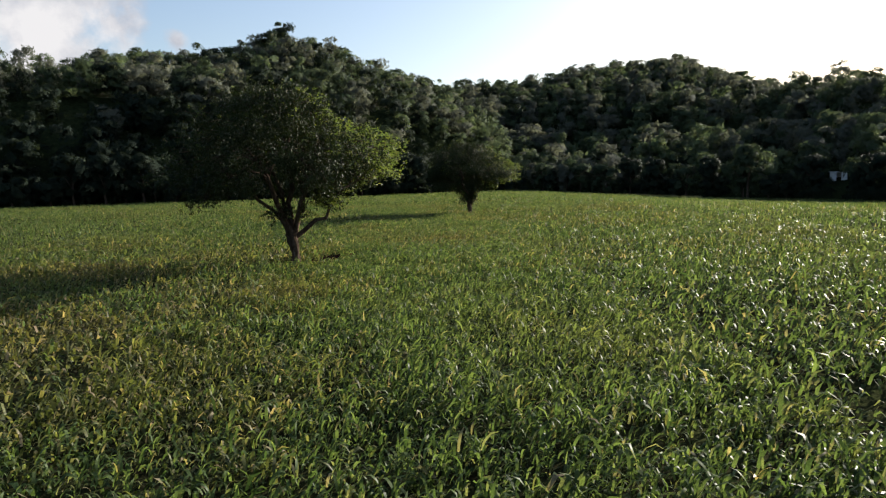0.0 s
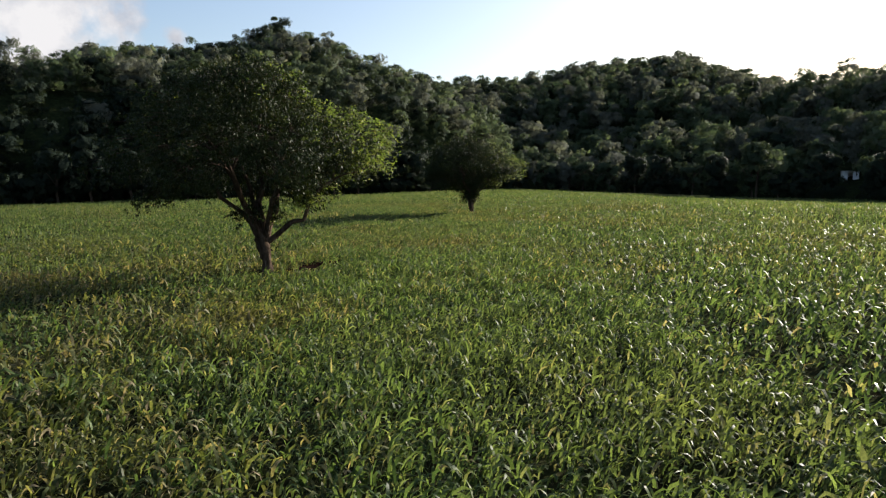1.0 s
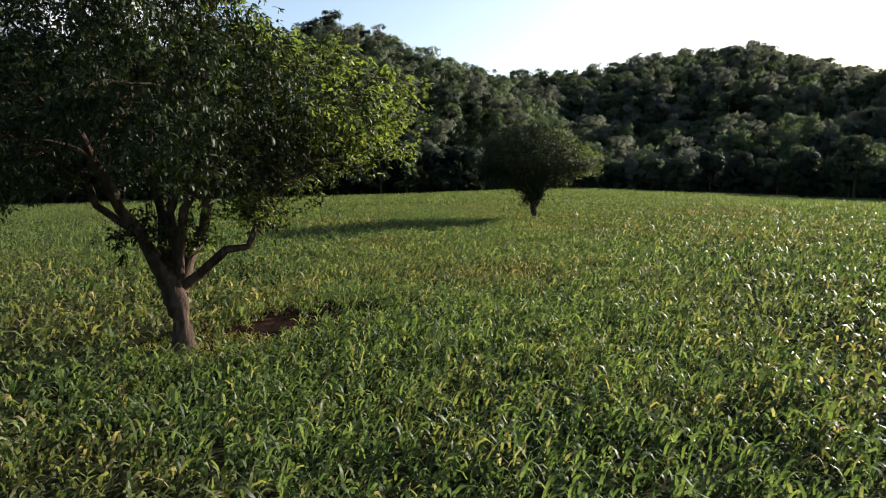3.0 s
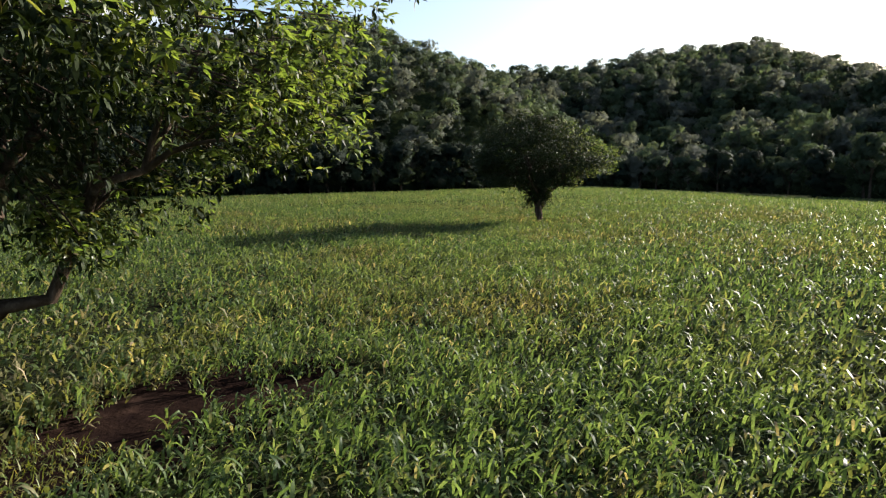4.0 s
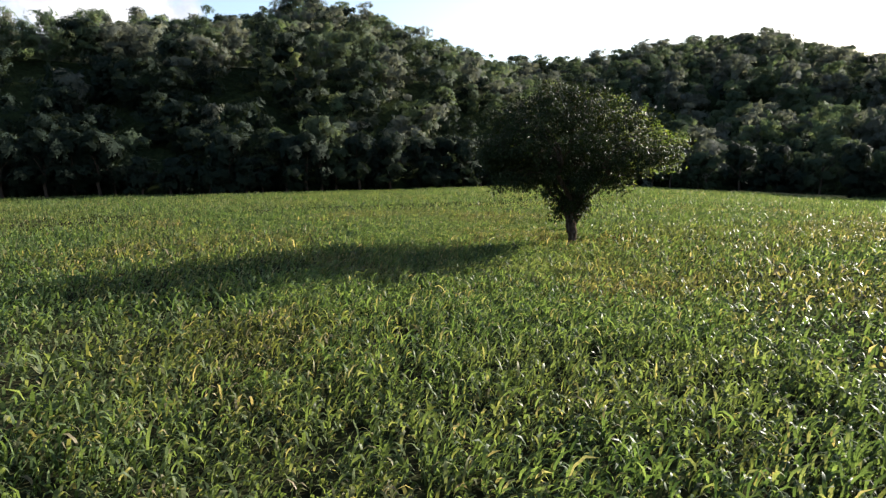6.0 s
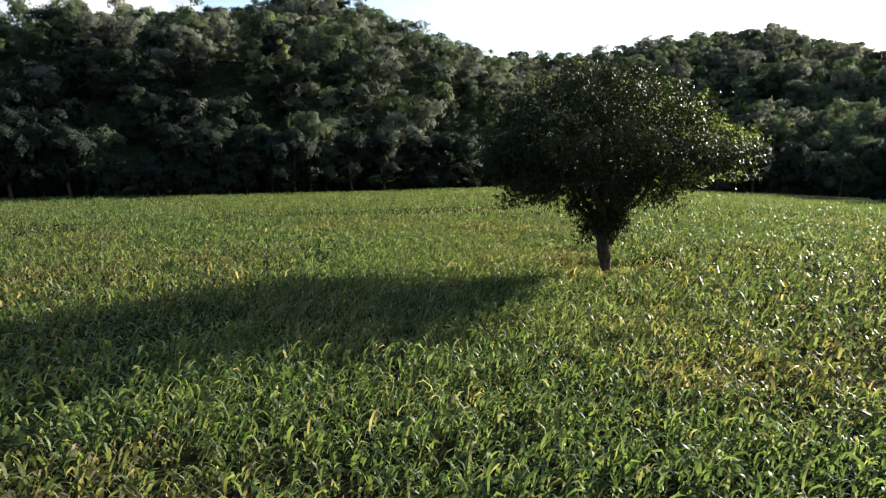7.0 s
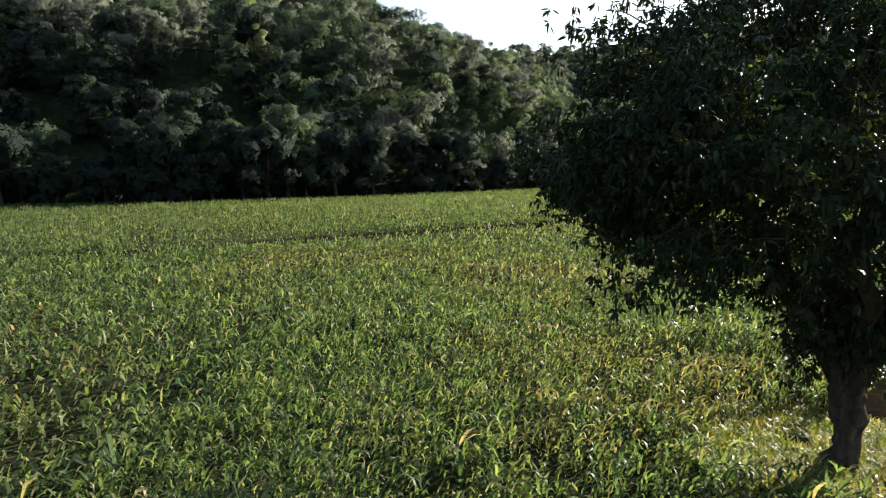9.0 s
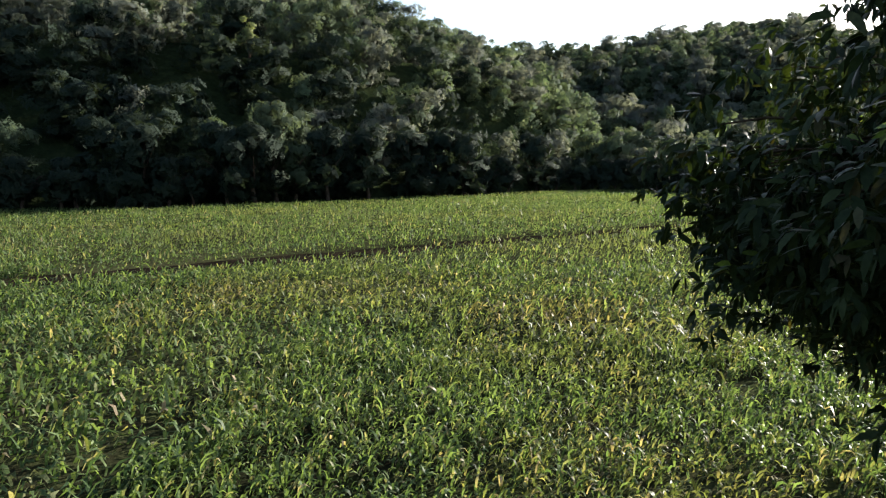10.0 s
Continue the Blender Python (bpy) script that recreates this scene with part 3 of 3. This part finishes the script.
    lift = np.radians(np.where(sunlit_young, rng.uniform(-35, 35, m), rng.uniform(-75, 20, m)))
    length = rng.uniform(0.070, 0.122, m)
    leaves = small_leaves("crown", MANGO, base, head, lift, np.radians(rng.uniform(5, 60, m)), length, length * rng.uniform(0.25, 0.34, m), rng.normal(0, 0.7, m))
    leaves.materials.append(SUNLIT_FLUSH)
    leaves.polygons.foreach_set("material_index", np.tile(sunlit_young, 3).astype(np.int32))
    heart = np.array([lean[0] * 0.5, lean[1] * 0.5, 0.45 * low + 0.55 * high])
    stems = [tube(np.array([spots[i, :3] * 0.86 + heart * 0.14, spots[i, :3] * 0.94 + heart * 0.06 + np.array([0, 0, 0.02]), spots[i, :3]]), [0.012, 0.009, 0.005], 3) for i in range(0, twigs, 3)]
    part("twig", mesh_of("twig", *joined(stems), BARK), root)["kind"] = "stuff"
    part("crown", leaves, root, "dense crown of drooping dark green leaves, sunward tips coloured yellow-green for sunlight")
    return root


field_tree("fruit_tree", "broad dark green fruit tree standing alone in the crop", TREE_ONE,
           [(2.5, 2.6), (2.8, 3.7), (3.2, 4.4), (3.9, 4.3), (4.6, 3.65), (5.2, 3.0), (5.8, 2.1), (6.3, 0.9)],
           [(2.1, 2.9), (2.6, 2.3), (2.95, 1.0), (3.2, 0.1), (6.5, 0.0)], (-0.5, 0.0), 1.25, 0.17,
           [(15, 2.0, 4.1), (80, 2.6, 3.8), (140, 1.8, 4.4), (205, 2.2, 4.0), (262, 2.8, 3.7), (310, 2.0, 4.6), (350, 0.6, 5.4)], 2500, 51, 0.5, 0.38,
           boughs=[(58, 8, 3.1, 4.1, 3.2, 4.5, 125), (36, 7, 3.5, 4.4, 2.9, 4.3, 90), (249, 6, 2.6, 3.3, 2.25, 2.6, 18), (0, 180, 0.3, 0.9, 1.75, 2.25, 30), (40, 20, 1.2, 2.6, 2.25, 2.8, 60), (80, 12, 0.7, 1.6, 1.95, 2.6, 40)], low_limb=1)
field_tree("fruit_tree", "heart-shaped dark fruit tree with low leafy limbs, in grass", TREE_TWO,
           [(1.5, 0.5), (2.0, 0.9), (2.15, 1.9), (2.45, 2.4), (2.8, 2.6), (3.1, 3.1), (3.4, 3.55), (3.75, 3.75), (4.1, 3.6), (4.8, 3.0), (5.4, 2.15), (5.9, 1.1)],
           [(1.0, 3.0), (2.0, 2.9), (2.3, 1.6), (2.7, 1.0), (3.0, 0.0), (6.0, 0.0)], (-0.15, 0.60), 1.0, 0.17,
           [(20, 2.3, 3.7), (80, 2.6, 3.5), (135, 2.2, 3.9), (200, 2.5, 3.6), (255, 1.7, 3.3), (310, 1.8, 3.9), (0, 0.6, 5.2)], 2750, 52, 0.4, 0.0, (1.0, 1.15),
           boughs=[(318, 8, 2.2, 3.4, 2.6, 3.1, 150), (301, 6, 2.6, 3.4, 3.0, 3.4, 130), (245, 12, 1.9, 2.9, 2.3, 2.8, 60), (141, 15, 2.9, 3.9, 3.0, 3.7, 120), (272, 12, 2.2, 3.1, 3.15, 3.6, 110), (80, 14, 2.6, 4.0, 2.9, 4.0, 170), (0, 180, 0.12, 0.7, 1.2, 2.1, 110), (301, 11, 2.6, 3.65, 3.15, 3.75, 150), (258, 20, 1.6, 2.75, 3.3, 4.4, 170), (292, 10, 2.0, 2.6, 2.6, 3.0, 60)], open_side=(205, 284, 3.25, 3.25))

# ---- the woods ----


def clump_crown(rng, radius, height, base, puffs, cards, size, flat=0.0):
    """A crown of leafy puffs: cards lie on the skin of each puff, with gaps between."""
    quads, normals = [], []
    for i in range(puffs):
        a, q = rng.uniform(0, 2 * np.pi), math.sqrt(rng.random()) * 0.72
        u = rng.random()
        c = np.array([math.cos(a) * q * radius * (1 - 0.45 * u), math.sin(a) * q * radius * (1 - 0.45 * u), base + height * (0.03 + 0.83 * u)])
        pr = radius * rng.uniform(0.20, 0.42)
        inner = max(5, cards // 4)
        d = rng.normal(0, 1, (cards, 3))
        d[:, 2] = np.where(rng.random(cards) < 0.75, np.abs(d[:, 2]), d[:, 2])
        d /= np.linalg.norm(d, axis=1)[:, None]
        deep = np.where(np.arange(cards) < inner, 0.68, 1.0)[:, None]
        p = c + d * pr * np.array([1, 1, 0.62 - flat]) * rng.uniform(0.75, 1.08, (cards, 1)) * deep
        nrm = d + rng.normal(0, 0.55, (cards, 3)) * np.where(deep < 1, 0.4, 1.0)
        nrm /= np.linalg.norm(nrm, axis=1)[:, None]
        t = np.cross(nrm, rng.normal(0, 1, (cards, 3)))
        t /= np.linalg.norm(t, axis=1)[:, None]
        b = np.cross(nrm, t)
        s = (size * rng.uniform(0.55, 1.15, cards))[:, None] * np.where(deep < 1, 2.1, 1.0)
        quads.append(np.stack([p - t * s, p + b * s * 0.55 + nrm * s * 0.15, p + t * s, p - b * s * 0.55 + nrm * s * 0.15], 1)[:, ::-1])
        whole = (p - np.array([0, 0, base + 0.30 * height])) / np.array([radius, radius, 0.5 * height])
        whole /= np.linalg.norm(whole, axis=1)[:, None]
        soft = 0.5 * d + 0.9 * whole + 0.1 * nrm
        normals.append(soft / np.linalg.norm(soft, axis=1)[:, None])
    return np.concatenate(quads), np.concatenate(normals)


def card_mesh(name, quads, normals, material):
    """The leaf cards as one mesh, shaded with the round of the puff they lie on."""
    n = len(quads)
    me = mesh_of(name, quads.reshape(-1, 3), np.arange(n * 4).reshape(n, 4), material)
    me.normals_split_custom_set_from_vertices(np.repeat(normals, 4, axis=0).astype(np.float32))
    return me


wood_rng = np.random.default_rng(61)
FINE = [clump_crown(wood_rng, 1.0, wood_rng.uniform(1.4, 2.2), 0.0, 19, 20, 0.13) for _ in range(12)]
COARSE = [clump_crown(wood_rng, 1.0, wood_rng.uniform(1.4, 2.0), 0.0, 16, 17, 0.155) for _ in range(12)]


def stand(variants, spots, rng, kinds):
    """Quads, normals and a leaf colour index, tree by tree."""
    out, normals, which = [], [], []
    for x, y, z, r, h in spots:
        q, nrm = variants[rng.integers(len(variants))]
        a = rng.uniform(0, 6.28)
        turn = np.array([[math.cos(a), math.sin(a), 0], [-math.sin(a), math.cos(a), 0], [0, 0, 1]])
        out.append((q @ turn) * np.array([r, r, h]) + np.array([x, y, z]))
        normals.append(nrm @ turn)
        # leaf colour carries shade at the steep foot, sun upslope, haze towards the valley
        # dry is only how far leaves go from shade-dark to haze-pale
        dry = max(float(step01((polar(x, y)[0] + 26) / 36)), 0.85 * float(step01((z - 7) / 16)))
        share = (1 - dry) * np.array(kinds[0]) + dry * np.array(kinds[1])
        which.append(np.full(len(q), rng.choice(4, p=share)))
    return np.concatenate(out), np.concatenate(normals), np.concatenate(which)


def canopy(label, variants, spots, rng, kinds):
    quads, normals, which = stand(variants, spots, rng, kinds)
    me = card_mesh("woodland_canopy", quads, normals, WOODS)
    for extra in (SHADE_GREEN, HAZE_OLIVE, HAZE_PALE):
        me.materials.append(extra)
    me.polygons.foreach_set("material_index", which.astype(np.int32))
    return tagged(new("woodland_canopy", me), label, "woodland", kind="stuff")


def wood_spots(az0, az1, gap, rng, lo, hi, rad):
    """Trees at a loose even spacing from behind the wood's edge up to just past the ridge."""
    spots = []
    for r in np.arange(92, 330, gap):
        turn = math.degrees(gap / r)
        for az in np.arange(az0, az1, turn):
            a, q = az + rng.uniform(-0.45, 0.45) * turn, r + rng.uniform(-0.45, 0.45) * gap
            foot, ridge = np.interp(a, AZ, FOOT), np.interp(a, AZ, RIDGE)
            if q < foot + 3.0 or q > ridge + 20 or (35.8 < a < 38.8 and q < foot + 19):
                continue
            x, y = HUB[0] + q * math.sin(radians(a)), HUB[1] + q * math.cos(radians(a))
            if abs(a + 14.4) < 0.8 and 107 < q < 119:
                continue
            k = rng.uniform(lo, hi) * (1.25 if rng.random() < 0.08 else 1)
            w = rad * (0.65 + 0.75 * rng.random() ** 1.6 + 0.35 * float(fast_noise(x, y, 15, 8)))
            if rng.random() < 0.10:
                continue
            spots.append((x, y, float(land_height(x, y)) + k * 0.10, w, 0.6 * w + 0.20 * k))
    return spots


wood_rng = np.random.default_rng(62)
# shares of woodland, shade-dark, haze-olive and haze-pale leaves: steep side, then valley side
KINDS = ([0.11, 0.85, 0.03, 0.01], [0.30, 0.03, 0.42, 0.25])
left_spots = wood_spots(-45, 9.5, 4.7, wood_rng, 5.5, 9.0, 3.4)
right_spots = wood_spots(9.5, 46, 5.2, wood_rng, 6.0, 10.0, 3.4)
canopy("dense dark dry-forest canopy covering the steeper hill, shade painted into its leaf colour", FINE, left_spots, wood_rng, KINDS)
canopy("dense forest canopy covering the farther hill and knoll, haze painted into its leaf colour", COARSE, right_spots, wood_rng, KINDS)


def wood_tree(name, label, height, radius, bare, puffs, cards, size, material, seed, flat=0.0):
    rng = np.random.default_rng(seed)
    root = tagged(new(name), label, "tree")
    top = bare + (height - bare) * 0.6
    pts = bowed((0, 0, -0.4), (0.3, 0.2, top), 0, 7, rng, 0.05)
    pieces = [tube(pts, np.linspace(0.16 + 0.012 * height, 0.05, 7), 7, 0.15, seed)]
    for k in range(6):
        a = rng.uniform(0, 6.28)
        j = 3 + k % 3
        pieces.append(tube(bowed(pts[j], pts[j] + np.array([math.cos(a) * radius * 0.6, math.sin(a) * radius * 0.6, (height - bare) * 0.3]), 0.2, 4, rng),
                           [0.07, 0.055, 0.04, 0.02], 5))
    part("trunk", mesh_of("trunk", *joined(pieces), BARK), root)
    q, nrm = clump_crown(rng, 1.0, (height - bare) / radius, 0.0, puffs, cards, size, flat)
    part("crown", card_mesh("crown", q * radius + np.array([0, 0, bare]), nrm, material), root)
    return root


# the wood's edge: single trees and bushes one can pick out
edge_rng = np.random.default_rng(63)
EDGE = [wood_tree("edge_tree", "dark leafy tree at the edge of the wood", 7.5, 3.2, 0.4, 16, 50, 0.14, WOODS, 71),
        wood_tree("edge_tree", "low rounded bush at the edge of the wood, its leaves darkened for shade", 4.6, 3.0, 0.1, 14, 50, 0.14, SHADE_GREEN, 72),
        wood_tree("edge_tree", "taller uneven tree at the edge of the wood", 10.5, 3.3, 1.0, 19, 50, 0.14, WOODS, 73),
        wood_tree("edge_tree", "pale olive bushy tree at the edge of the wood", 6.3, 3.4, 0.3, 15, 50, 0.14, HAZE_OLIVE, 74),
        wood_tree("edge_tree", "broad tree at the edge of the wood, its leaves darkened for shade", 8.2, 3.9, 0.5, 18, 50, 0.14, SHADE_GREEN, 75),
        wood_tree("edge_tree", "small yellow-green bush at the edge of the wood", 3.6, 2.2, 0.1, 11, 50, 0.14, HAZE_PALE, 76)]
first = [True] * len(EDGE)
for az in np.concatenate([np.arange(-40, 36, 1.45), np.arange(39.6, 44, 1.45)]):
    a = az + edge_rng.uniform(-0.6, 0.6)
    q = float(np.interp(a, AZ, FOOT)) + edge_rng.uniform(0.3, 2.2)
    x, y = HUB[0] + q * math.sin(radians(a)), HUB[1] + q * math.cos(radians(a))
    # mostly the darkened kinds: their leaf colour paints shade along the wood's foot
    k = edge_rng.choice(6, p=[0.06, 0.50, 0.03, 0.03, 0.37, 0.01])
    m = pose(x, y, float(land_height(x, y)), 0, 0, edge_rng.uniform(0, 360))
    if first[k]:
        EDGE[k].matrix_basis = m
        first[k] = False
    else:
        copy_thing(EDGE[k], m)
for ob in list(scene.collection.objects):
    if ob.name.startswith("edge_tree"):
        ob["group"] = "trees along the wood's edge"


def on_hill(az, r):
    x, y = HUB[0] + r * math.sin(radians(az)), HUB[1] + r * math.cos(radians(az))
    return x, y, float(land_height(x, y))


summit = wood_tree("ridge_tree", "tall open-crowned tree on the summit", 13, 3.0, 4.5, 18, 36, 0.11, WOODS, 81, 0.05)
summit.location = on_hill(-13.4, 210)
lone = wood_tree("ridge_tree", "tall flat-crowned tree with see-through foliage on the ridge", 13, 4.2, 4.5, 20, 36, 0.10, WOODS, 82, 0.05)
lone.location = on_hill(34.5, 214)
slim = wood_tree("slender_tree", "slender pale green tree on the slope", 9.5, 1.7, 0.4, 30, 60, 0.14, LIGHT, 83)
slim.location = on_hill(-14.4, 114.6)


def shed():
    root = tagged(new("farm_shed"), "small whitewashed shed with a low sheet roof under the trees", "shed")
    w, d, h, th = 2.8, 2.2, 1.7, 0.12

    def block(name, x0, x1, y0, y1, z0, z1, material, slope=0.0):
        v = [(x, y, z + slope * (y - y0)) for z in (z0, z1) for y in (y0, y1) for x in (x0, x1)]
        f = [(0, 2, 3, 1), (4, 5, 7, 6), (0, 1, 5, 4), (2, 6, 7, 3), (0, 4, 6, 2), (1, 3, 7, 5)]
        return part(name, mesh_of(name, v, f, material, smooth=False), root)
    block("wall", -w / 2, -0.35, 0, th, 0, h, LIME)
    block("wall", 0.45, w / 2, 0, th, 0, h, LIME)
    block("wall", -0.35, 0.45, 0, th, 1.45, h, LIME)
    block("wall", -w / 2, -w / 2 + th, th, d - th, 0, h, LIME)
    block("wall", w / 2 - th, w / 2, th, d - th, 0, h, LIME)
    block("wall", -w / 2, w / 2, d - th, d, 0, h, LIME)
    block("roof", -w / 2 - 0.2, w / 2 + 0.2, -0.3, d + 0.2, h + 0.004, h + 0.06, SHEET, 0.0)
    return root


farm_shed = shed()
x, y = 75.0, 130.5
farm_shed.matrix_basis = pose(x, y, float(land_height(x, y)) - 0.03, 0, 0, -30)
